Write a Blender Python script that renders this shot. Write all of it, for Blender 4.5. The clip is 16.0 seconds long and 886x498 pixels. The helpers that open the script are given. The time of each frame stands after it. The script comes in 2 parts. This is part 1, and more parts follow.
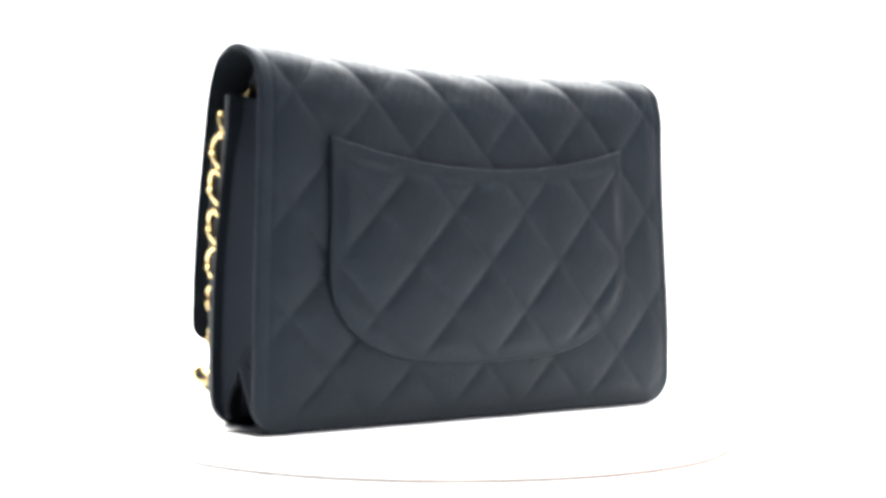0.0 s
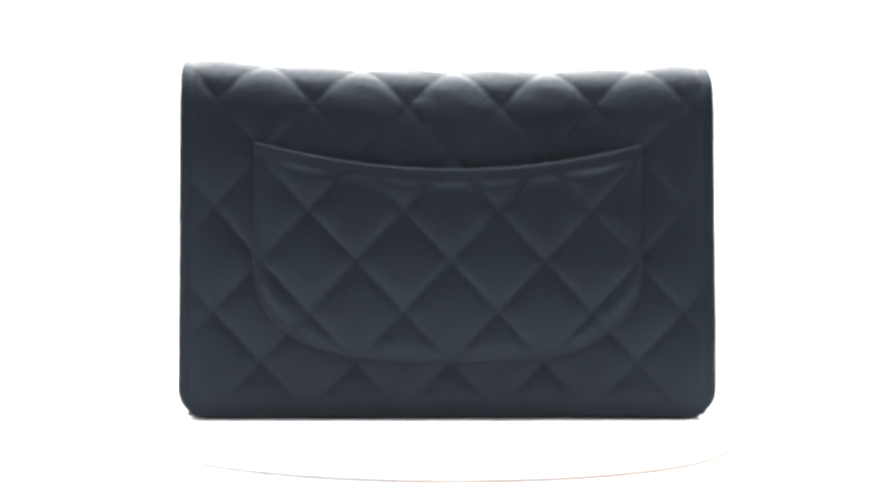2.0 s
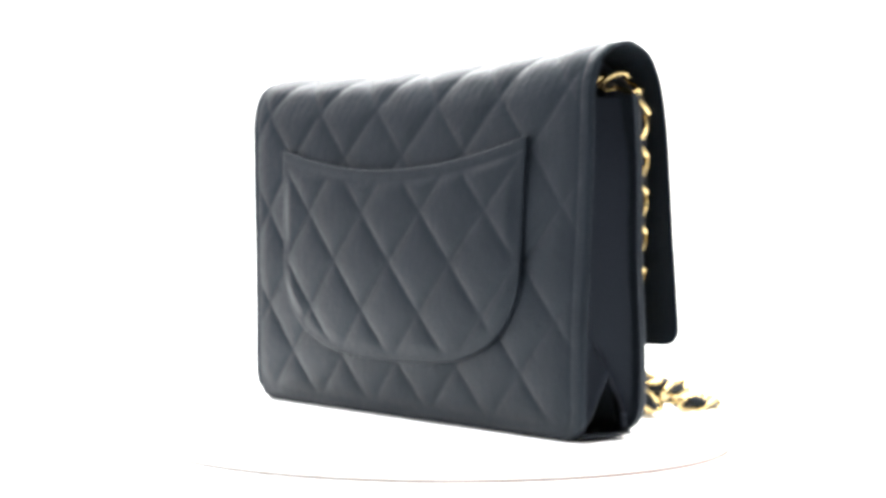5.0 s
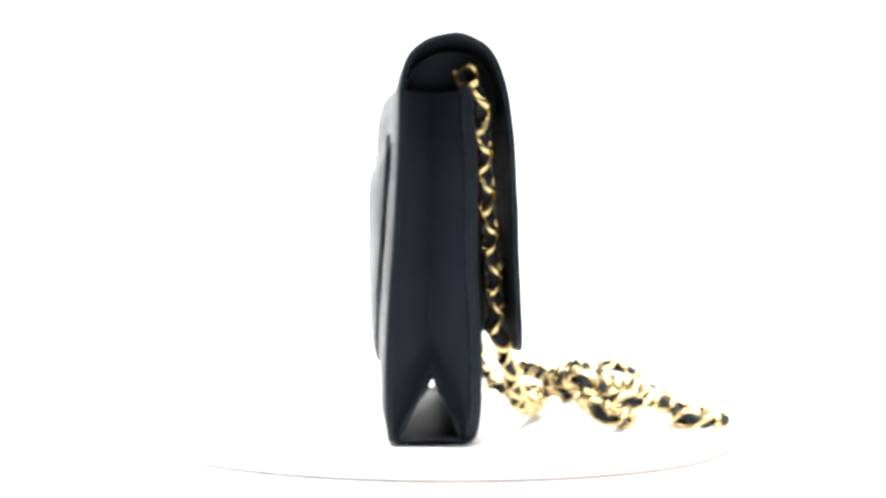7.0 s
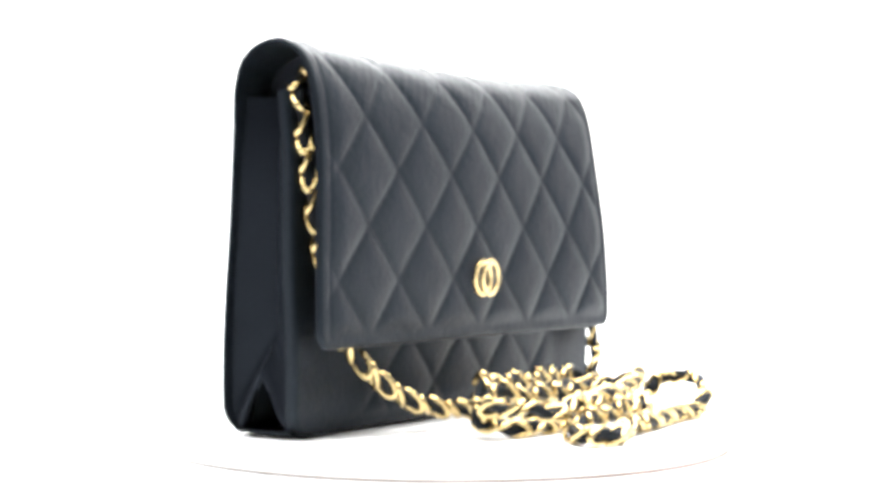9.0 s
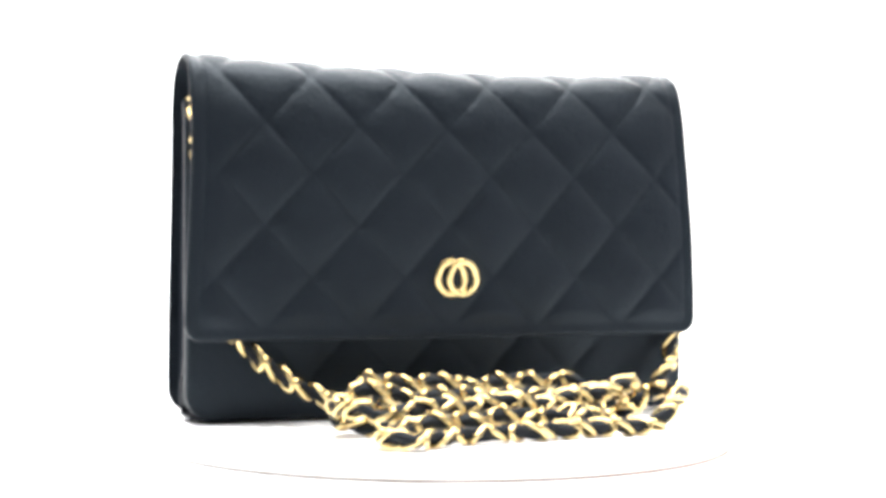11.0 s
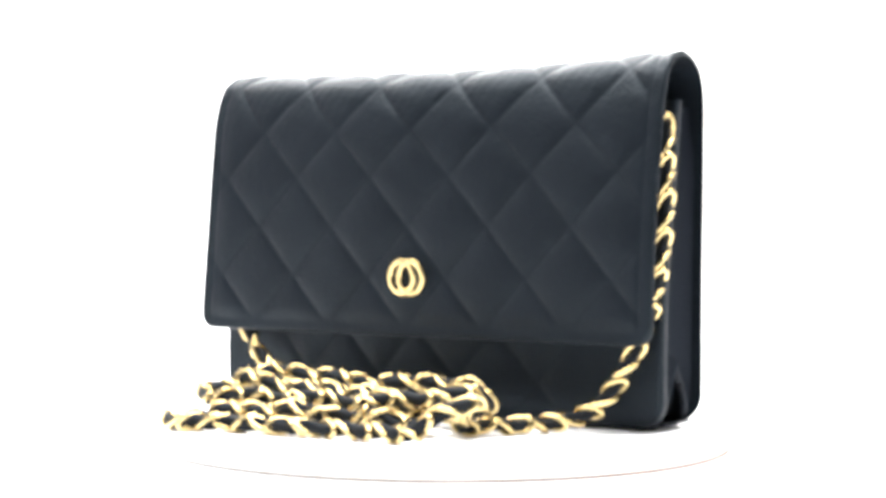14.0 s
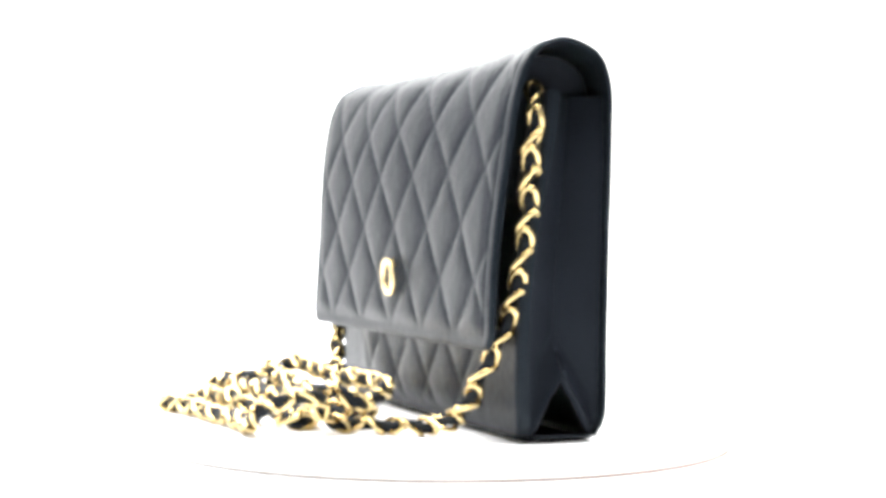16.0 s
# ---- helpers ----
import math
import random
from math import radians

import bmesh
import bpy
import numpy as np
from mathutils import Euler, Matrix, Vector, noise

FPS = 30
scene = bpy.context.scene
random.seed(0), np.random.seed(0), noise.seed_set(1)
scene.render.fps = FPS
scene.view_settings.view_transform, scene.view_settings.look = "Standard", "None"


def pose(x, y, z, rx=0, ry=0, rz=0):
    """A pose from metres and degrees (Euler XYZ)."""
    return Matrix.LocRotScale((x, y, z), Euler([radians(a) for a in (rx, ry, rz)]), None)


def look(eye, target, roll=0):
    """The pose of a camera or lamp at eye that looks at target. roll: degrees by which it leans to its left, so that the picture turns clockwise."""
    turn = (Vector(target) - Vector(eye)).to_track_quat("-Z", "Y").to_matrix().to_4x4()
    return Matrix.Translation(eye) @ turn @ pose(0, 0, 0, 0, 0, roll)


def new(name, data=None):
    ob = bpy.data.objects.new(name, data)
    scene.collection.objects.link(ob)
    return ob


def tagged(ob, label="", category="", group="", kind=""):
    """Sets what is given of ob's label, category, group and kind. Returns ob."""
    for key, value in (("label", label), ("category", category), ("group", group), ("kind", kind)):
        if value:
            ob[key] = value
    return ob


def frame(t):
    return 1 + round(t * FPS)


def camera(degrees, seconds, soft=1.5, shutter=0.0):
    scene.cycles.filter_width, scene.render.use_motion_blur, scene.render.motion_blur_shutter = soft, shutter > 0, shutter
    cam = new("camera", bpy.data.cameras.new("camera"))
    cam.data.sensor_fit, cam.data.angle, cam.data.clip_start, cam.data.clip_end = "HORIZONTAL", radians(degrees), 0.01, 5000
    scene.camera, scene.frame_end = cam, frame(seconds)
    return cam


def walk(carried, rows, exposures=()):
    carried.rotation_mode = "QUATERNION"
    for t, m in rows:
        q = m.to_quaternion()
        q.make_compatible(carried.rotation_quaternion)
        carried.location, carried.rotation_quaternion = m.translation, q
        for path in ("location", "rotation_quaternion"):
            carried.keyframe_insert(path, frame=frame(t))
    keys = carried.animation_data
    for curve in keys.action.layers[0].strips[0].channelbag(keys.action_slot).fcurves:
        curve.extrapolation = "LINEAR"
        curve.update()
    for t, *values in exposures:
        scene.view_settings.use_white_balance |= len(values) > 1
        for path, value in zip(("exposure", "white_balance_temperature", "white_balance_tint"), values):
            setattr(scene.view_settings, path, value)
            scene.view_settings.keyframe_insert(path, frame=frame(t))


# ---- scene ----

# ---------------------------------------------------------------- camera
cam = camera(30.02, 16.0, soft=4.5)
EYE = Vector((0.0001, -0.6014, 0.0669))
AIM = Vector((0.0001, -0.6014 + math.cos(radians(-0.4144)), 0.0669 + math.sin(radians(-0.4144))))
walk(cam, [(0.0, look(EYE, AIM, 0.25)), (16.0, look(EYE, AIM, 0.25))])

SPIN = 18.03                     # degrees a second, clockwise from above


def turned(t):
    return pose(0, 0, 0, 0, 0, -(SPIN * (t - 12.15) - 0.06))


# ---------------------------------------------------------------- world and light
world = bpy.data.worlds.new("room_air")
scene.world = world
world.use_nodes = True
world.node_tree.nodes["Background"].inputs[0].default_value = (0.8, 0.9, 1.0, 1)
world.node_tree.nodes["Background"].inputs[1].default_value = 0.02


def area_lamp(name, eye, target, sx, sy, watts, colour):
    d = bpy.data.lights.new(name, "AREA")
    d.shape, d.size, d.size_y, d.energy, d.color = "RECTANGLE", sx, sy, watts, colour
    ob = new(name, d)
    ob.matrix_basis = look(eye, target)
    return ob


area_lamp("ceiling_led_panel", (0, -0.01, 0.835), (0, -0.009, 0), 0.9, 0.86, 30.0, (1.0, 0.99, 0.98))
area_lamp("ceiling_led_bar", (0, -0.02, 0.815), (0, -0.019, 0), 0.62, 0.07, 5.0, (1.0, 0.99, 0.97))
area_lamp("rear_led_bar", (0, 0.40, 0.50), (0, 0, 0.06), 0.85, 0.06, 6.0, (1.0, 0.99, 0.98))


# ---------------------------------------------------------------- materials
def material(name, colour, rough, metal=0.0, spec=0.5):
    m = bpy.data.materials.new(name)
    m.use_nodes = True
    b = m.node_tree.nodes["Principled BSDF"]
    b.inputs["Base Color"].default_value = (*colour, 1)
    b.inputs["Roughness"].default_value = rough
    b.inputs["Metallic"].default_value = metal
    b.inputs["Specular IOR Level"].default_value = spec
    return m, m.node_tree.nodes, m.node_tree.links, b


def leather(name, colour, rough, grain=0.00035, bump=0.12, spec=0.5):
    m, n, l, b = material(name, colour, rough, spec=spec)
    b.inputs["Specular Tint"].default_value = (0.72, 0.88, 1.0, 1)
    co = n.new("ShaderNodeTexCoord")
    cells = n.new("ShaderNodeTexVoronoi")
    cells.feature, cells.inputs["Scale"].default_value = "SMOOTH_F1", 1.0 / 0.0011
    wrinkle = n.new("ShaderNodeTexNoise")
    wrinkle.inputs["Scale"].default_value, wrinkle.inputs["Detail"].default_value = 260.0, 5.0
    patch = n.new("ShaderNodeTexNoise")
    patch.inputs["Scale"].default_value, patch.inputs["Detail"].default_value = 38.0, 3.0
    for k in (cells, wrinkle, patch):
        l.new(co.outputs["Object"], k.inputs["Vector"])
    add = n.new("ShaderNodeMath")
    add.operation = "MULTIPLY_ADD"
    add.inputs[1].default_value = 0.6
    l.new(cells.outputs["Distance"], add.inputs[0])
    l.new(wrinkle.outputs["Fac"], add.inputs[2])
    bp = n.new("ShaderNodeBump")
    bp.inputs["Strength"].default_value, bp.inputs["Distance"].default_value = bump, grain
    l.new(add.outputs[0], bp.inputs["Height"])
    l.new(bp.outputs["Normal"], b.inputs["Normal"])
    ramp = n.new("ShaderNodeMapRange")
    ramp.inputs["To Min"].default_value, ramp.inputs["To Max"].default_value = rough - 0.06, rough + 0.07
    l.new(patch.outputs["Fac"], ramp.inputs["Value"])
    l.new(ramp.outputs["Result"], b.inputs["Roughness"])
    mix = n.new("ShaderNodeMix")
    mix.data_type = "RGBA"
    mix.inputs["A"].default_value = (*(c * 0.8 for c in colour), 1)
    mix.inputs["B"].default_value = (*(c * 1.25 for c in colour), 1)
    l.new(patch.outputs["Fac"], mix.inputs["Factor"])
    l.new(mix.outputs["Result"], b.inputs["Base Color"])
    return m


def plain(name, colour, rough, scale=60.0, vary=0.04, metal=0.0, bump=0.0):
    m, n, l, b = material(name, colour, rough, metal)
    co = n.new("ShaderNodeTexCoord")
    noi = n.new("ShaderNodeTexNoise")
    noi.inputs["Scale"].default_value, noi.inputs["Detail"].default_value = scale, 6.0
    l.new(co.outputs["Object"], noi.inputs["Vector"])
    mix = n.new("ShaderNodeMix")
    mix.data_type = "RGBA"
    mix.inputs["A"].default_value = (*(c * (1 - vary) for c in colour), 1)
    mix.inputs["B"].default_value = (*(min(1, c * (1 + vary)) for c in colour), 1)
    l.new(noi.outputs["Fac"], mix.inputs["Factor"])
    l.new(mix.outputs["Result"], b.inputs["Base Color"])
    if bump:
        bp = n.new("ShaderNodeBump")
        bp.inputs["Strength"].default_value, bp.inputs["Distance"].default_value = bump, 0.0004
        l.new(noi.outputs["Fac"], bp.inputs["Height"])
        l.new(bp.outputs["Normal"], b.inputs["Normal"])
    return m


LEATHER = leather("black_lambskin", (0.0058, 0.0076, 0.0104), 0.44, spec=0.15, bump=0.6)
EDGE = leather("black_gusset_leather", (0.0078, 0.0092, 0.0130), 0.48, bump=0.08, spec=0.12)
LINING = plain("black_lining", (0.013, 0.015, 0.020), 0.8, 300, 0.15)
LINING.node_tree.nodes["Principled BSDF"].inputs["Specular IOR Level"].default_value = 0.08
LACE = leather("black_lace_leather", (0.005, 0.005, 0.006), 0.55, bump=0.1, spec=0.15)
GOLD = plain("pale_gold_plating", (0.62, 0.475, 0.225), 0.25, 900, 0.05, metal=1.0, bump=0.05)
PAPER = plain("white_paper", (0.95, 0.95, 0.95), 0.75, 90, 0.01)
WHITE = plain("white_enamel", (0.96, 0.96, 0.96), 0.5, 40, 0.01)
# contact shadow at the turntable's foot, put into a brown colour
CONTACT_SHADE = plain("contact_shade_brown", (0.26, 0.165, 0.115), 0.7, 200, 0.06)
FABRIC = plain("grey_white_tent_fabric", (0.32, 0.32, 0.33), 0.9, 400, 0.02)
DARKWALL = plain("dark_room_paint", (0.03, 0.032, 0.036), 0.8, 3, 0.15)


# ---------------------------------------------------------------- mesh helpers
def mesh_of(name, verts, faces, mat, sharp=None):
    me = bpy.data.meshes.new(name)
    me.from_pydata([tuple(v) for v in verts], [], faces)
    me.validate()
    bm = bmesh.new()
    bm.from_mesh(me)
    bmesh.ops.recalc_face_normals(bm, faces=bm.faces[:])
    bm.to_mesh(me)
    bm.free()
    me.materials.append(mat)
    me.shade_smooth()
    if sharp:
        me.set_sharp_from_angle(angle=radians(sharp))
    return me


def part(name, me, parent, label=""):
    ob = new(name, me)
    ob.parent = parent
    if label:
        tagged(ob, label)
    return ob


def lathe(name, rings, n, mat, sharp=35):
    """A closed turned body from (radius, height) pairs, bottom to top."""
    verts, faces = [], []
    for r, z in rings:
        verts += [(r * math.cos(2 * math.pi * i / n), r * math.sin(2 * math.pi * i / n), z) for i in range(n)]
    for k in range(len(rings) - 1):
        faces += [(k * n + i, k * n + (i + 1) % n, (k + 1) * n + (i + 1) % n, (k + 1) * n + i) for i in range(n)]
    faces.append(tuple(reversed(range(n))))
    faces.append(tuple((len(rings) - 1) * n + i for i in range(n)))
    return mesh_of(name, verts, faces, mat, sharp)


def box_mesh(name, lo, hi, mat, bevel=0.0):
    bm = bmesh.new()
    bmesh.ops.create_cube(bm, size=1.0)
    for v in bm.verts:
        v.co = Vector([lo[i] + (v.co[i] + 0.5) * (hi[i] - lo[i]) for i in range(3)])
    if bevel:
        bmesh.ops.bevel(bm, geom=bm.edges[:], offset=bevel, segments=2, affect="EDGES")
    me = bpy.data.meshes.new(name)
    bm.to_mesh(me)
    bm.free()
    me.materials.append(mat)
    return me


def spline(points, step):
    """Catmull-Rom through points, resampled at even steps of length."""
    p = [np.array(q, float) for q in points]
    p = [2 * p[0] - p[1]] + p + [2 * p[-1] - p[-2]]
    fine = []
    for i in range(1, len(p) - 2):
        for k in range(24):
            t = k / 24
            fine.append(0.5 * (2 * p[i] + (p[i + 1] - p[i - 1]) * t + (2 * p[i - 1] - 5 * p[i] + 4 * p[i + 1] - p[i + 2]) * t * t
                               + (3 * p[i] - p[i - 1] - 3 * p[i + 1] + p[i + 2]) * t ** 3))
    fine.append(p[-2])
    fine = np.array(fine)
    d = np.concatenate([[0], np.cumsum(np.linalg.norm(np.diff(fine, axis=0), axis=1))])
    s = np.linspace(0, d[-1], max(2, int(round(d[-1] / step)) + 1))
    return np.stack([np.interp(s, d, fine[:, i]) for i in range(fine.shape[1])], 1), s


def sheet(name, base, out, hgt, thick, mat, open_rows=(False, False), sharp=55, keep=None):
    """A leather panel: base points (rows, cols, 3), outward normals, relief hgt and thickness, closed at its rim."""
    r, c = hgt.shape
    top = base + out * hgt[..., None]
    low = base - out * thick
    verts = np.concatenate([top.reshape(-1, 3), low.reshape(-1, 3)])
    k = r * c
    faces = []
    for i in range(r - 1):
        for j in range(c - 1):
            a = i * c + j
            if keep is not None and not keep[i, j]:
                continue
            faces.append((a, a + 1, a + c + 1, a + c))
            faces.append((k + a, k + a + c, k + a + c + 1, k + a + 1))
    for j in range(c - 1):
        if not open_rows[0] and keep is None:
            faces.append((j, k + j, k + j + 1, j + 1))
        if not open_rows[1]:
            a = (r - 1) * c + j
            faces.append((a, a + 1, k + a + 1, k + a))
    for i in range(r - 1):
        a = i * c
        faces.append((a, a + c, k + a + c, k + a))
        a = i * c + c - 1
        faces.append((a, k + a, k + a + c, a + c))
    return mesh_of(name, verts.tolist(), faces, mat, sharp)


def edge_round(d, r):
    """How far the face drops towards a rounded rim, at distance d from it."""
    q = np.clip(1 - d / r, 0, 1)
    return r * (1 - np.sqrt(np.clip(1 - q * q, 0, 1)))


def smooth(x, a, b):
    t = np.clip((x - a) / (b - a), 0, 1)
    return t * t * (3 - 2 * t)


PITCH = 0.0331                    # width of a quilted diamond


def quilt(x, row, x0, high=0.00135):
    a, b = (x - x0) / PITCH + row / 2, (x - x0) / PITCH - row / 2
    fa, fb = np.abs(2 * (a - np.floor(a)) - 1), np.abs(2 * (b - np.floor(b)) - 1)
    puff = (1 - fa ** 2.8) * (1 - fb ** 2.8)
    near = np.minimum(1 - fa, 1 - fb) * 0.0120
    stitch = 0.75 + 0.25 * np.cos(row * 2 * math.pi * 5)
    return high * puff ** 0.72 - 0.00022 * stitch * np.exp(-(near / 0.0007) ** 2)


# ---------------------------------------------------------------- the studio
def studio():
    prof, _ = spline([(-0.46, -0.0075), (0.1, -0.0075), (0.3, -0.0075), (0.38, 0.001), (0.44, 0.05), (0.46, 0.13), (0.46, 0.4), (0.46, 0.83)], 0.012)
    v, f = [], []
    for y, z in prof:
        v += [(-0.5, y, z), (0.5, y, z), (-0.5, y + 0.002, z - 0.004), (0.5, y + 0.002, z - 0.004)]
    for i in range(len(prof) - 1):
        a, b = 4 * i, 4 * i + 4
        f += [(a, a + 1, b + 1, b), (a + 2, b + 2, b + 3, a + 3), (a, b, b + 2, a + 2), (a + 1, a + 3, b + 3, b + 1)]
    f += [(0, 2, 3, 1), (4 * len(prof) - 4, 4 * len(prof) - 3, 4 * len(prof) - 1, 4 * len(prof) - 2)]
    tagged(new("backdrop", mesh_of("backdrop", v, f, PAPER, 40)), "seamless white paper sweep under and behind the turntable", "backdrop", kind="structure")
    for name, lo, hi, mat in (
            ("wall_left", (-0.52, -0.46, -0.0118), (-0.503, 0.48, 0.85), FABRIC), ("wall_right", (0.503, -0.46, -0.0118), (0.52, 0.48, 0.85), FABRIC),
            ("ceiling", (-0.52, -0.46, 0.852), (0.52, 0.48, 0.87), FABRIC), ("wall_back", (-0.52, 0.485, -0.0118), (0.52, 0.5, 0.85), FABRIC),
            ("floor", (-2, -2.5, -0.75), (2, 2, -0.7), DARKWALL), ("wall_south", (-2, -2.6, -0.7), (2, -2.5, 2), DARKWALL),
            ("wall_north", (-2, 2, -0.7), (2, 2.1, 2), DARKWALL), ("wall_west", (-2.1, -2.5, -0.7), (-2, 2, 2), DARKWALL),
            ("wall_east", (2, -2.5, -0.7), (2.1, 2, 2), DARKWALL), ("ceiling_room", (-2, -2.5, 2), (2, 2, 2.1), DARKWALL)):
        tagged(new(name, box_mesh(name, lo, hi, mat)), kind="structure", category=name.split("_")[0])
    table = tagged(new("table"), "plain white studio table under the light tent", "table")
    part("tabletop", box_mesh("tabletop", (-0.6, -0.5, -0.042), (0.6, 0.55, -0.0118), FABRIC, 0.003), table)
    leg = box_mesh("leg", (-0.025, -0.025, -0.658), (0.025, 0.025, 0.0), FABRIC, 0.003)
    for x in (-0.55, 0.55):
        for y in (-0.45, 0.5):
            part("leg", leg, table).location = (x, y, -0.042)


def turntable():
    tt = tagged(new("turntable"), "round white turntable on a low base, turning clockwise", "turntable")
    tt.location = (0, 0, -0.0075)
    base = part("base", lathe("base", [(0.0950, 0.0001), (0.0950, 0.0009)], 128, WHITE), tt)
    base.location = (0.0015, 0, 0)
    # added ring: its dark colour draws the shadow line between plate and paper
    part("contact_shade_ring", lathe("contact_shade_ring", [(0.1022, 0.0), (0.1022, 0.0009)], 160, CONTACT_SHADE), base, "thin brown ring that stands for the contact shadow under the plate")
    plate = part("plate", lathe("plate", [(0.1029, 0.0009), (0.1033, 0.0013), (0.1042, 0.0060), (0.1045, 0.0086), (0.1042, 0.0094), (0.1032, 0.0097)], 160, WHITE), tt)
    return plate


# ---------------------------------------------------------------- the handbag
W_TOP, W_LOW, MID = 0.0946, 0.0953, -0.0014
GROUND = 0.0022


def half_width(z):
    return W_LOW + (W_TOP - W_LOW) * np.clip(z / 0.125, 0, 1)


def wrap_profile():
    """Outer line of the back panel, the rounded top and the flap, as (y, z)."""
    return spline([(0.0194, 0.0031), (0.0206, 0.014), (0.0205, 0.036), (0.0194, 0.07), (0.0186, 0.1), (0.0180, 0.1152), (0.0136, 0.1254),
                   (0.0018, 0.1300), (-0.0088, 0.1259), (-0.0142, 0.1156), (-0.0170, 0.1), (-0.0185, 0.08), (-0.0194, 0.055), (-0.0200, 0.0315)], 0.001)


def finer(p, s):
    """More rows near both ends, for the rounded corners."""
    e = np.array([0.0001, 0.0003, 0.0006, 0.0015, 0.0025])
    k = np.unique(np.concatenate([s, e, s[-1] - e]))
    return np.stack([np.interp(k, s, p[:, 0]), np.interp(k, s, p[:, 1])], 1), k


PROF, ARC = finer(*wrap_profile())
S_BACK = float(ARC[np.argmin(np.abs(PROF[:, 1] - 0.0583) + 9 * (PROF[:, 0] < 0))])
S_FRONT = float(ARC[np.argmin(np.abs(PROF[:, 1] - 0.1066) + 9 * (PROF[:, 0] > 0))])
SPLIT = int(np.argmax(PROF[:, 1]) - 14)


def lean(x, z):
    """The slight twist of the bag: how far its far top and near foot stand back."""
    return 0.0042 * smooth(x, -0.03, 0.09) * smooth(z, 0.02, 0.12) + 0.0016 * smooth(-x, 0.02, 0.09) * (1 - smooth(z, 0.03, 0.10))


def columns(n=300):
    u = np.linspace(-1, 1, n)
    e = 1 - np.array([0.0, 0.0025, 0.006, 0.011])
    return np.unique(np.concatenate([u[np.abs(u) < 0.986], e, -e]))


def wrap_panel(name, i0, i1, corner, opens, parent):
    p, s = PROF[i0:i1], ARC[i0:i1]
    end = s[0] if corner[0] else s[-1]
    de = np.abs(s - end)
    r = corner[1]
    q = np.clip(1 - de / r, 0, 1)
    w = half_width(p[:, 1]) - r * (1 - np.sqrt(1 - q * q))
    u = columns()
    x = MID + w[:, None] * u[None, :]
    tan = np.gradient(PROF, axis=0)[i0:i1]
    tan /= np.linalg.norm(tan, axis=1)[:, None]
    nrm = np.stack([tan[:, 1], -tan[:, 0]], 1)
    base = np.zeros((len(s), len(u), 3))
    out = np.zeros_like(base)
    mid = 1 - (x / 0.095) ** 2
    z = np.repeat(p[:, 1][:, None], len(u), 1)
    back = np.repeat((p[:, 0] > 0.005)[:, None], len(u), 1)
    base[..., 0] = x
    base[..., 1] = p[:, 0][:, None] + np.where(back, 0.0024, 0.0016) * mid * np.sin(np.clip(z / 0.12, 0, 1) * math.pi)
    base[..., 2] = z - 0.0032 * mid * smooth(z, 0.085, 0.128)
    out[..., 1], out[..., 2] = nrm[:, 0][:, None], nrm[:, 1][:, None]
    base[..., 1] += lean(x, z) * np.where(back, 1.0, smooth(z, 0.03, 0.1))
    if name == "flap":
        base[..., 0] -= 0.0024 * smooth(-x, 0.0, 0.095) * (1 - smooth(z, 0.03, 0.10))
    ss = np.repeat(s[:, None], len(u), 1)
    row = np.interp(ss, [S_BACK - 0.0175, S_BACK, S_FRONT, S_FRONT + 0.018], [-1, 0, 6, 7])
    row = np.where(ss < S_BACK, (ss - S_BACK) / 0.0175, np.where(ss > S_FRONT, 6 + (ss - S_FRONT) / 0.0180, row))
    dx = w[:, None] - np.abs(x - MID)
    dd = np.minimum(dx, np.repeat(de[:, None], len(u), 1))
    h = quilt(x, row, np.interp(ss, [S_BACK, S_FRONT], [-0.0015, -0.0042])) * smooth(dx, 0.001, 0.012) * smooth(de, 0.0030, 0.0095)[:, None]
    h *= np.where(back, 0.72, 0.95) * (1 - smooth(z, 0.095, 0.12)) + 0.7 * smooth(z, 0.095, 0.12)
    h -= 0.00012 * np.exp(-((de - 0.0042) / 0.0006) ** 2)[:, None] * smooth(dx, 0.002, 0.004)
    h -= 0.00035 * (np.exp(-((dx - 0.0048) / 0.0006) ** 2)) * smooth(de, 0.003, 0.006)[:, None]
    h += 0.0005 * (noise_grid(x, ss, 9.0) - 0.5) + 0.0003 * (noise_grid(x, ss, 62.0) - 0.5) * smooth(z, 0.106, 0.121)
    h += 0.0002 - edge_round(dd, 0.0014)
    return part(name, sheet(name, base, out, h, 0.0018, LEATHER, opens), parent)


def noise_grid(x, y, scale):
    out = np.zeros(x.shape)
    for k, (a, b) in enumerate(((1.0, 0.3), (-0.6, 1.1), (0.4, -0.9), (1.7, 0.8))):
        out += np.sin((x * a + y * b) * scale * 6.28 * (1 + 0.37 * k) + 1.9 * k)
    return 0.5 + out / 8


def back_y(x, z):
    p = PROF[:SPLIT]
    return np.interp(z, p[:, 1], p[:, 0]) + 0.0024 * (1 - (x / 0.095) ** 2) * np.sin(np.clip(z / 0.12, 0, 1) * math.pi) + lean(x, z)


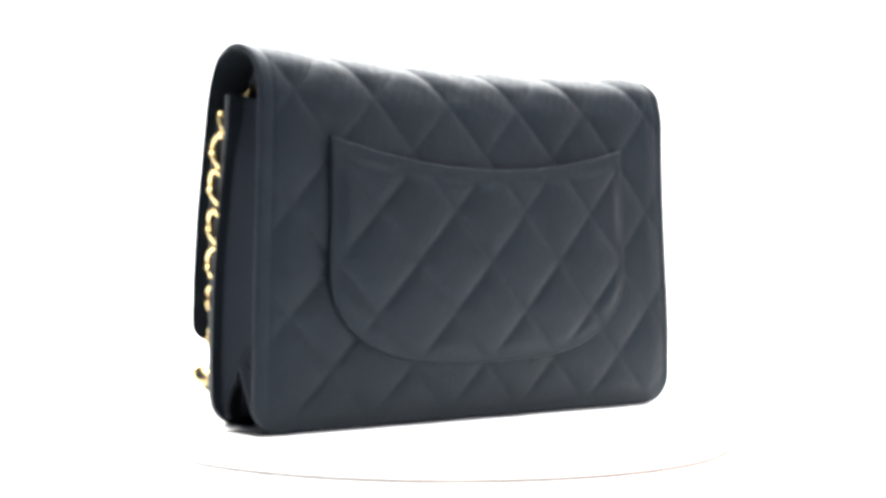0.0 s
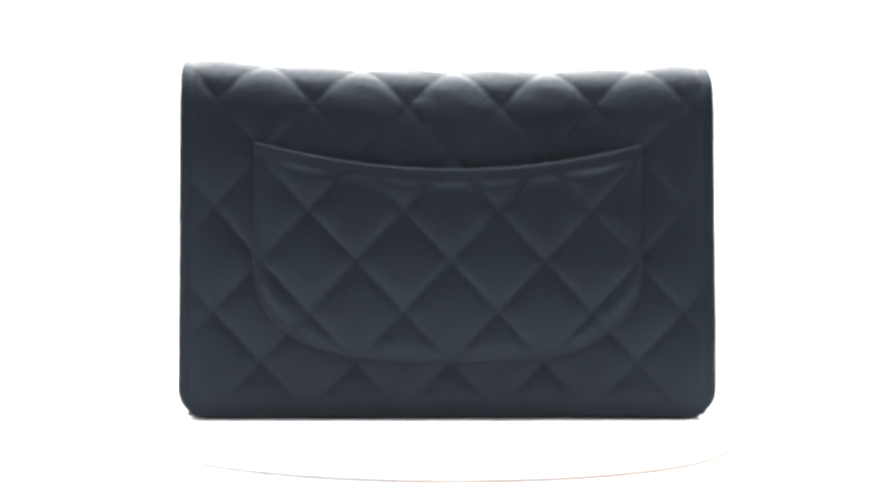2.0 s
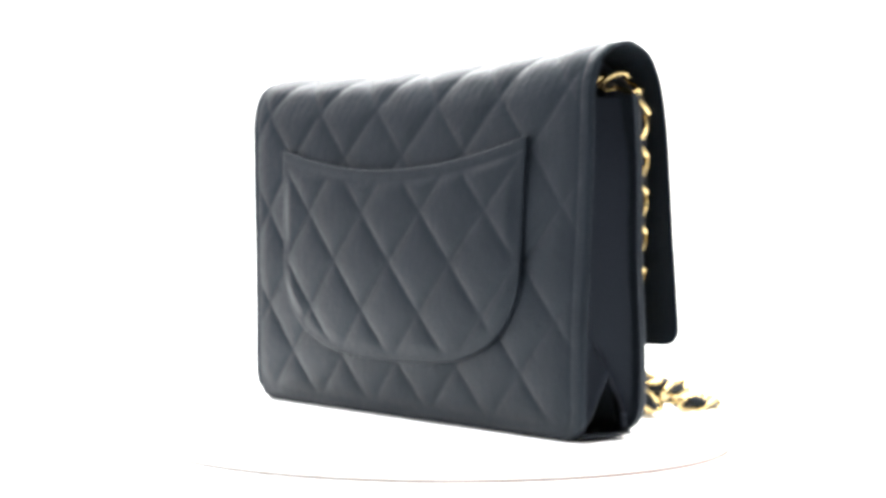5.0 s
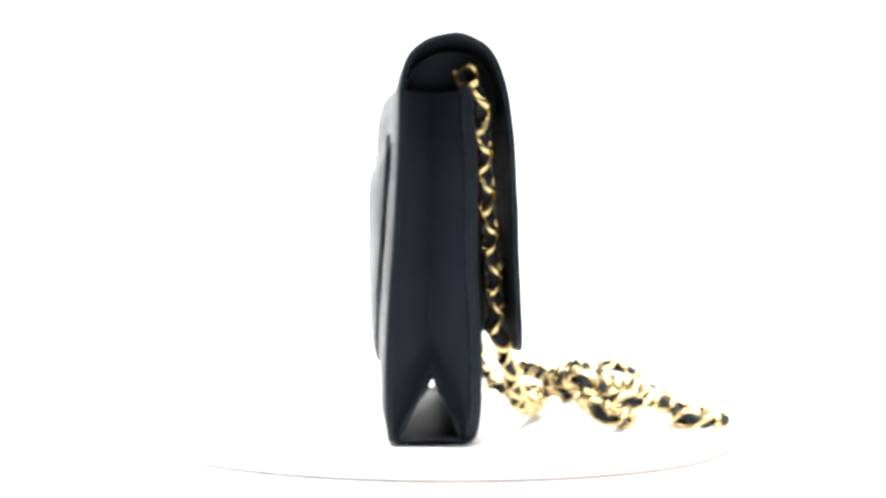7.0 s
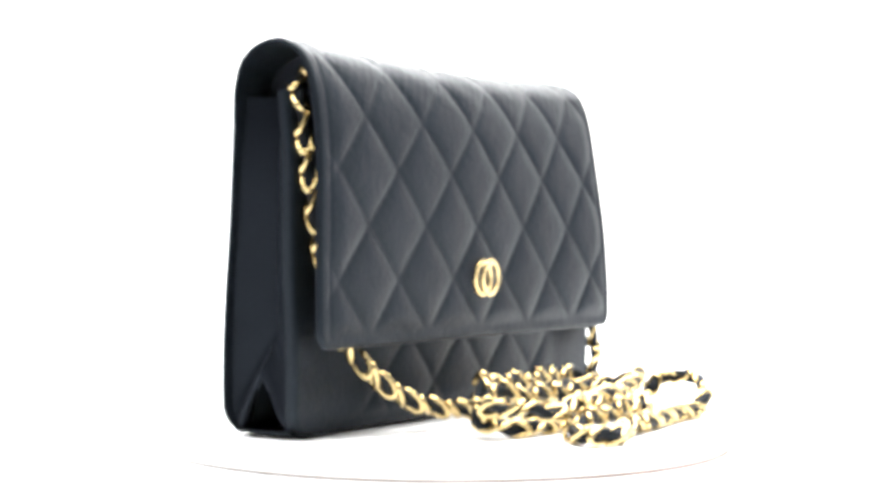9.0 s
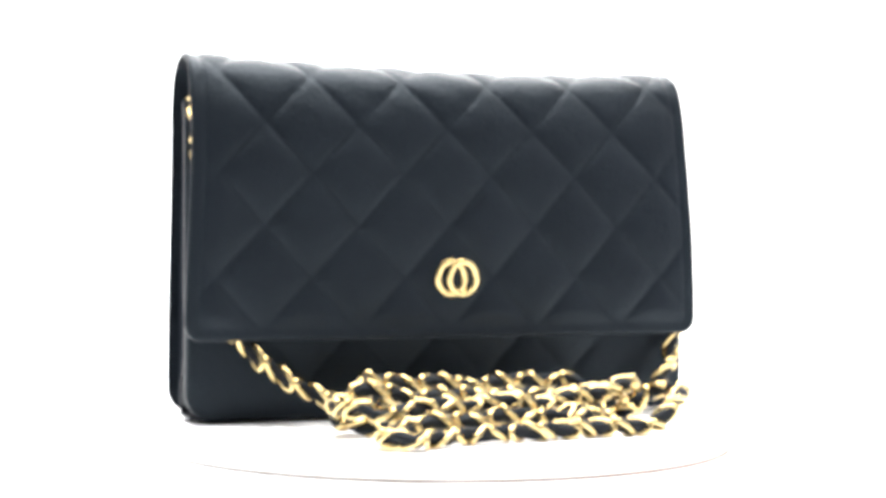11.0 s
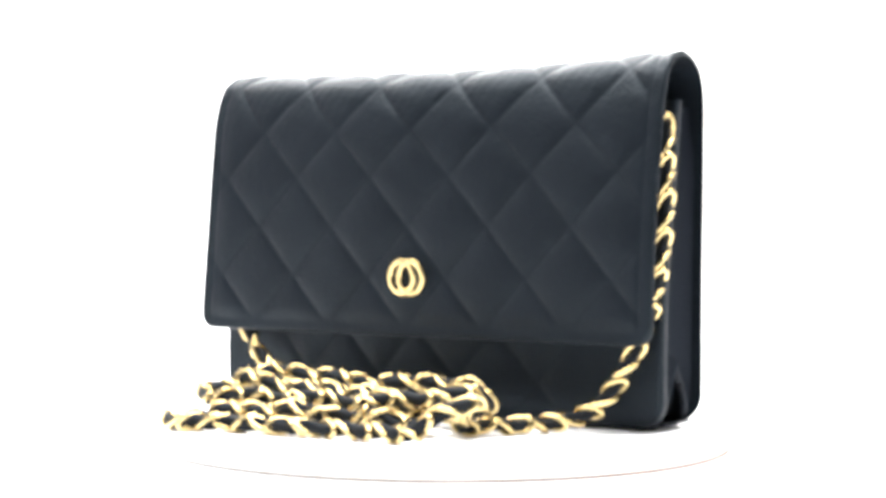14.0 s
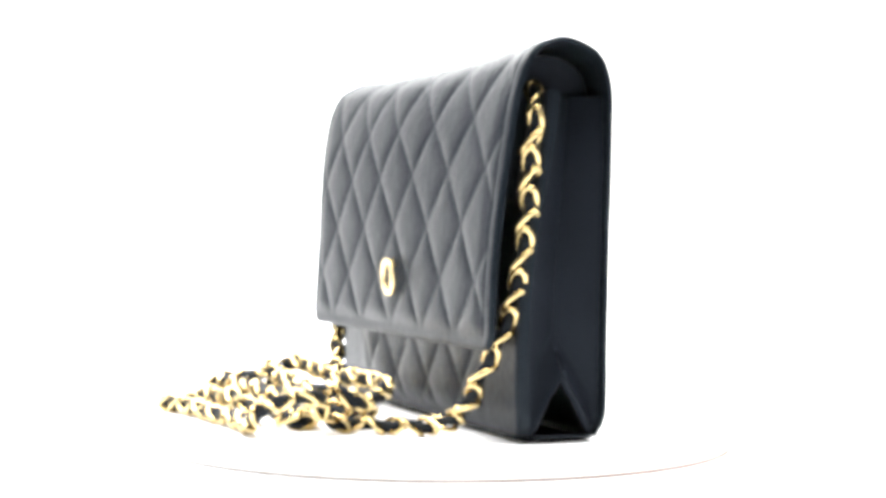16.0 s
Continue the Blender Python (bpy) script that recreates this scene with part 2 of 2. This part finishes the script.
def back_pocket(parent):
    xl, xr, n, m = -0.0692, 0.0672, 150, 84
    a = np.concatenate([[0, 0.003, 0.007, 0.012], np.linspace(0.018, 0.982, n - 8), [0.988, 0.993, 0.997, 1]])
    x1 = xl + (xr - xl) * a
    t = (2 * a - 1)
    zb = 0.0565 - 0.0335 * (1 - np.abs(t) ** 3.2) ** 0.47
    zt = 0.0907 + 0.0092 * np.abs(t) ** 2.0
    b = np.concatenate([[0, 0.006, 0.013, 0.022], np.linspace(0.035, 0.965, m - 8), [0.978, 0.987, 0.994, 1]])
    x = np.repeat(x1[None, :], len(b), 0)
    z = zb[None, :] + (zt - zb)[None, :] * b[:, None]
    y = back_y(x, z)
    base = np.stack([x, y + 0.0026 + (1 - t[None, :] ** 2) * (0.0010 * np.sin(b * math.pi) + 0.0014 * b ** 3)[:, None], z], -1)
    out = np.zeros_like(base)
    out[..., 1] = 1
    slope = np.gradient(zb, x1)
    d_low = (z - zb[None, :]) / np.sqrt(1 + slope ** 2)[None, :]
    d_side = np.minimum(x - xl, xr - x)
    d_top = zt[None, :] - z
    dd = np.minimum(np.minimum(d_low, d_side), d_top)
    row = (z - 0.0583) / 0.0176
    h = quilt(x, row, -0.0015, 0.0011) * smooth(np.minimum(d_low, d_side), 0.001, 0.007) * smooth(d_top, 0.0035, 0.008)
    h -= 0.0003 * np.exp(-((d_top - 0.0042) / 0.0006) ** 2)
    h -= edge_round(dd, 0.0005)
    h += 0.0004 * smooth(d_top, 0.03, 0.0) * (1 - t[None, :] ** 2)
    return part("back_pocket", sheet("back_pocket", base, out, h, 0.0013, LEATHER), parent, "slip pocket with a dipped top edge and rounded lower corners")


FRONT_PROF, FRONT_S = spline([(-0.0078, 0.0031), (-0.0094, 0.009), (-0.0102, 0.018), (-0.0100, 0.036), (-0.0080, 0.07), (-0.0052, 0.1), (-0.0040, 0.113)], 0.0012)
FRONT_PROF, FRONT_S = finer(FRONT_PROF, FRONT_S)


def front_panel(parent):
    p, s = FRONT_PROF, FRONT_S
    u = columns(240)
    r = 0.0105
    q = np.clip(1 - s / r, 0, 1)
    w = 0.0945 - r * (1 - np.sqrt(1 - q * q))
    x = MID + w[:, None] * u[None, :]
    z = np.repeat(p[:, 1][:, None], len(u), 1)
    swell = smooth(z, 0.0, 0.045) * np.clip(1 - (x / 0.084) ** 2, 0, 1) ** 1.5
    base = np.stack([x, p[:, 0][:, None] - 0.0040 * swell * smooth(z, 0.022, 0.060), z], -1)
    out = np.zeros_like(base)
    base[..., 1] += lean(x, z) * smooth(z, 0.03, 0.1) + 0.0024 * smooth(-x, 0.03, 0.095) * (1 - smooth(z, 0.05, 0.1))
    out[..., 1] = -1
    row = (z - 0.0346) / 0.018
    dx = w[:, None] - np.abs(x - MID)
    dd = np.minimum(dx, s[:, None])
    h = quilt(x, row, -0.0042, 0.0012) * smooth(dx, 0.026, 0.044) * smooth(s, 0.004, 0.009)[:, None]
    h -= 0.0004 * np.exp(-((s - 0.0042) / 0.0006) ** 2)[:, None] * smooth(dx, 0.002, 0.004)
    h -= edge_round(dd, 0.0016)
    return part("front_panel", sheet("front_panel", base, out, h, 0.0038, LEATHER), parent)


def gusset(parent, side):
    ny, nz = 41, 90
    k = np.linspace(0, 1, ny)[None, :]
    z = np.linspace(0.0030, 0.112, nz)[:, None]
    yb = np.interp(z[:, 0], PROF[:SPLIT, 1], PROF[:SPLIT, 0])[:, None] - 0.0016
    yf = np.interp(z[:, 0], FRONT_PROF[:, 1], FRONT_PROF[:, 0])[:, None] + 0.0034
    xe = np.full(z.shape, side * 0.093)
    yb, yf = yb + lean(xe, z), yf + lean(xe, z) * smooth(z, 0.03, 0.1) + 0.0024 * (side < 0) * (1 - smooth(z, 0.05, 0.1))
    y = yb + (yf - yb) * k
    tent = 1 - np.abs(2 * k - 1)
    over = (z - GROUND) / 0.0220 - tent
    deep = 0.0035 + 0.0075 * tent ** 0.8 * smooth(over, -0.1, 0.6) + 0.002 * smooth(z, 0.09, 0.112)
    ridge = 0.0014 * np.exp(-(over / 0.10) ** 2)
    corner = 0.011 * (1 - np.sqrt(1 - np.clip(1 - (z - GROUND) / 0.011, 0, 1) ** 2)) * 0.55
    x = MID + side * (0.0948 - deep + ridge - corner)
    base = np.stack([x, y + 0 * x, z + 0 * x], -1)
    out = np.zeros_like(base)
    out[..., 0] = side
    return part("gusset", sheet("gusset", base, out, np.zeros(x.shape), 0.0012, EDGE, keep=over > -0.10), parent, "folded black side gusset with a raised triangular crease")


def bottom_panel(parent):
    """The folded bottom: an open ridge that runs the whole length of the bag."""
    k = np.linspace(0, 1, 25)[None, :]
    x = np.linspace(-0.0918, 0.0890, 60)[:, None]
    y = 0.0192 - 0.0236 * k + 0 * x
    tent = 1 - np.abs(2 * k - 1)
    z = GROUND + 0.0008 + 0.0212 * np.clip(tent, 0, 0.96) / 0.96 + 0 * x
    base = np.stack([x * (0.905 + 0.095 * tent ** 0.5), y, z], -1)
    out = np.zeros_like(base)
    out[..., 2] = 1
    ends = np.concatenate([np.linspace(-0.0935, -0.0830, 9), np.linspace(-0.08, 0.078, 12), np.linspace(0.0802, 0.0907, 9)])[:, None]
    low = np.repeat(np.linspace(0.0190, -0.0036, 6)[None, :], len(ends), 0)
    bend = np.clip((np.abs(ends - MID) - 0.0838) / 0.0100, 0, 0.5)
    rise = GROUND + 0.0010 + 0.0105 * (1 - np.sqrt(1 - bend ** 2))
    floor_ = np.stack([ends + 0 * low, low, rise + 0 * low], -1)
    up = np.zeros_like(floor_)
    up[..., 2] = 1
    part("base_panel", sheet("base_panel", floor_, up, 0 * low, 0.0007, EDGE), parent)
    return part("bottom_panel", sheet("bottom_panel", base, out, 0.0010 + 0 * y, 0.0, EDGE), parent, "bottom panel folded up into a ridge")


def inner_pocket(parent):
    ins = PROF[60:-60:4].copy()
    c = np.array([0.002, 0.09])
    d = ins - c
    ins = c + d * (1 - 0.0030 / np.linalg.norm(d, axis=1))[:, None]
    ins = [q for q in ins if q[1] > 0.03 and q[0] > -0.0125]
    ins.append(np.array([-0.0005, 0.03]))
    n = len(ins)
    v = [(x, q[0] + (0.0038 if x > 0 else 0.0) * float(smooth(q[1], 0.02, 0.12)), q[1] - 0.0016) for x in (-0.0800, 0.0790) for q in ins]
    f = [tuple(range(n)), tuple(reversed(range(n, 2 * n)))] + [(i, (i + 1) % n, n + (i + 1) % n, n + i) for i in range(n)]
    return part("inner_pocket", mesh_of("inner_pocket", v, f, LINING, 30), parent, "black lined inner compartment under the flap")


def ring_mesh(name, a, b, wire, lift, mat, n=28, m=10, flat=1.0):
    v, f = [], []
    for i in range(n):
        t = 2 * math.pi * i / n
        c = Vector((a * math.cos(t), b * math.sin(t), lift * math.sin(2 * t)))
        tt = Vector((-a * math.sin(t), b * math.cos(t), 2 * lift * math.cos(2 * t))).normalized()
        side = tt.cross(Vector((0, 0, 1))).normalized()
        up = side.cross(tt)
        for j in range(m):
            q = 2 * math.pi * j / m
            v.append(c + side * wire * math.cos(q) + up * wire * flat * math.sin(q))
    for i in range(n):
        for j in range(m):
            f.append((i * m + j, ((i + 1) % n) * m + j, ((i + 1) % n) * m + (j + 1) % m, i * m + (j + 1) % m))
    return mesh_of(name, v, f, mat)


def emblem(flap):
    me = ring_mesh("emblem_ring", 0.0050, 0.0057, 0.0011, 0.0, GOLD, 48, 12, 0.4)
    for dx, dy in ((-0.0021, 0.0), (0.0021, -0.0005)):
        ob = part("emblem_ring", me, flap, "polished gold ring of the front emblem")
        ob.matrix_basis = pose(-0.0022 + dx, -0.0202 + dy, 0.0525, 93, 0, 0)


# chain strap: way points in millimetres, from one eyelet to the other
DROP_A = [(-72, -2, 117.5), (-80, -2, 117.5), (-88, -3.5, 117), (-92, -6, 110.5), (-91.5, -7.6, 97), (-89.5, -9.6, 75), (-86, -12, 52), (-82.5, -12.6, 38), (-77.5, -16, 30), (-68.5, -19, 21.5), (-55, -22.5, 13.5), (-36, -27, 9)]
BACK_ROW = [(-15, -33, 8), (10, -34, 8), (30, -39, 8), (38, -50, 8)]
MID_ROW = [(22, -55, 12), (4, -54, 14), (-14, -52, 14), (-32, -52, 15), (-43, -54, 16.5), (-51, -53, 16.5), (-59, -58, 13)]
TOP_ROW = [(-53, -68, 12), (-40, -74, 12.5), (-20, -71, 13), (0, -68, 13), (18, -65, 13), (32, -62, 15), (43, -57, 16.5), (50, -49, 14)]
REAR_ROW = [(42, -38, 14), (26, -33.5, 17.5), (6, -36, 16.5), (-16, -41, 17), (-34, -41, 19), (-47, -45, 17), (-56, -51, 8)]
LOW_ROW = [(-43, -61, 4.3), (-20, -60, 4.3), (8, -57, 4.3), (24, -55, 4.3), (34, -64, 6), (16, -73, 9), (-12, -76, 9.5), (-34, -80, 8)]
FRONT_ROW = [(-47, -80, 5), (-52, -86, 5), (-48, -92, 4.5), (-39, -92, 4.3), (-26, -88.5, 4.3), (-8, -84.5, 4.3), (14, -82.5, 4.3), (34, -82, 4.5), (48, -81, 9),
             (57, -74, 15), (55, -64, 16), (46, -59, 9), (44, -52, 4.3), (52, -42, 4.3), (58, -33, 5)]
DROP_B = [(65, -25.5, 6.6), (70.5, -24, 8.2), (77.5, -21, 13.5), (84, -18, 24.5), (88.2, -12.5, 38), (90.6, -8.8, 55), (91.8, -6.2, 75), (91.4, -5.2, 94), (90, -2.8, 105), (86, -1.2, 110), (80, 0, 114), (71, 0, 114)]


def chain_strap(parent):
    way = [np.array(q) / 1000 for q in DROP_A + BACK_ROW + MID_ROW + TOP_ROW + REAR_ROW + LOW_ROW + FRONT_ROW + DROP_B]
    pts, s = spline(way, 0.001)
    loose = smooth(s, 0.17, 0.21) * (1 - smooth(s, s[-1] - 0.21, s[-1] - 0.17))
    pts += np.stack([0.0008 * np.sin(s * 6.28 / 0.041 + 1.0), 0.0009 * np.sin(s * 6.28 / 0.053), 0.0008 * np.sin(s * 6.28 / 0.027 + 2.0)], 1) * loose[:, None]
    pts[:, 2] = np.maximum(pts[:, 2], GROUND + 0.0034)
    tan = np.gradient(pts, axis=0)
    tan /= np.linalg.norm(tan, axis=1)[:, None]
    nrm = np.zeros_like(tan)
    ref = np.array([0.0, -1.0, 0.0])
    for i, t in enumerate(tan):
        ref = 0.92 * ref + (0.0, -0.08, 0.0)
        ref = ref - t * ref.dot(t)
        ref /= np.linalg.norm(ref)
        nrm[i] = ref
    bin_ = np.cross(tan, nrm)
    n = int(s[-1] / 0.0063)
    pitch = s[-1] / n
    lay = 90 * (1 - loose) + (42 + 24 * np.sin(s * 6.28 / 0.23)) * loose
    ca, sa = np.cos(np.radians(lay))[:, None], np.sin(np.radians(lay))[:, None]
    face, edge = nrm * ca + bin_ * sa, bin_ * ca - nrm * sa
    # the lace that runs through the links
    sec = [(-0.0025, -0.0010), (-0.0017, -0.0018), (0.0017, -0.0018), (0.0025, -0.0010), (0.0025, 0.0010), (0.0017, 0.0018), (-0.0017, 0.0018), (-0.0025, 0.0010)]
    v, f = [], []
    idx = range(0, len(pts), 2)
    for c, i in enumerate(idx):
        tw = math.pi * s[i] / pitch
        off = 0.0009 * math.cos(tw)
        slim = 0.70 + 0.20 * float(loose[i])
        for a, b in sec:
            a, b = a * slim, b * slim
            v.append(pts[i] + edge[i] * a + face[i] * (b + off))
        if c:
            o = 8 * c
            f += [(o - 8 + k, o - 8 + (k + 1) % 8, o + (k + 1) % 8, o + k) for k in range(8)]
    f += [tuple(range(8)), tuple(len(v) - 8 + k for k in range(8))]
    strap = part("chain_strap", mesh_of("chain_strap", v, f, LACE, 50), parent, "gold oval-link chain laced with a black leather strip, heaped before the bag")
    link = ring_mesh("chain_link", 0.0046, 0.0023, 0.00094, 0.0, GOLD, 24, 8)
    rnd = random.Random(4)
    for k in range(n + 1):
        i = min(len(pts) - 1, int(round(k * s[-1] / n / s[-1] * (len(pts) - 1))))
        t = Vector(tan[i])
        p = (Matrix.Rotation(radians((42 if k % 2 else -42) + rnd.uniform(-12, 12)), 3, t) @ Vector(face[i])).normalized()
        q = t.cross(p)
        m = Matrix((t, q, p)).transposed().to_4x4()
        m.translation = Vector(pts[i])
        m.translation.z = max(m.translation.z, GROUND + 0.0031)
        ob = part("chain_link", link, strap)
        ob.matrix_basis = m @ pose(0, 0, 0, 0, -34, 8)
    return strap


def handbag():
    bag = tagged(new("handbag"), "black quilted leather flap handbag with gold chain, on the turntable", "handbag")
    wrap_panel("back_panel", 0, SPLIT + 1, (True, 0.0100), (False, True), bag)
    flap = wrap_panel("flap", SPLIT, len(PROF), (False, 0.006), (True, False), bag)
    emblem(flap)
    back_pocket(bag)
    front_panel(bag)
    for side in (-1, 1):
        gusset(bag, side)
    bottom_panel(bag)
    inner_pocket(bag)
    eyelet = ring_mesh("eyelet", 0.0024, 0.0024, 0.0006, 0.0, GOLD, 24, 8)
    for side in (-1, 1):
        ob = part("eyelet", eyelet, bag, "gold eyelet for the chain")
        ob.matrix_basis = pose(-0.0805 if side < 0 else 0.0795, -0.002 if side < 0 else 0.0, 0.1175 if side < 0 else 0.114, 0, 90, 0)
    chain_strap(bag)
    return bag


studio()
PLATE = turntable()
BAG = handbag()


def motions():
    times = [i * 0.25 for i in range(65)]
    walk(BAG, [(t, turned(t)) for t in times])
    walk(PLATE, [(t, turned(t)) for t in times])


motions()
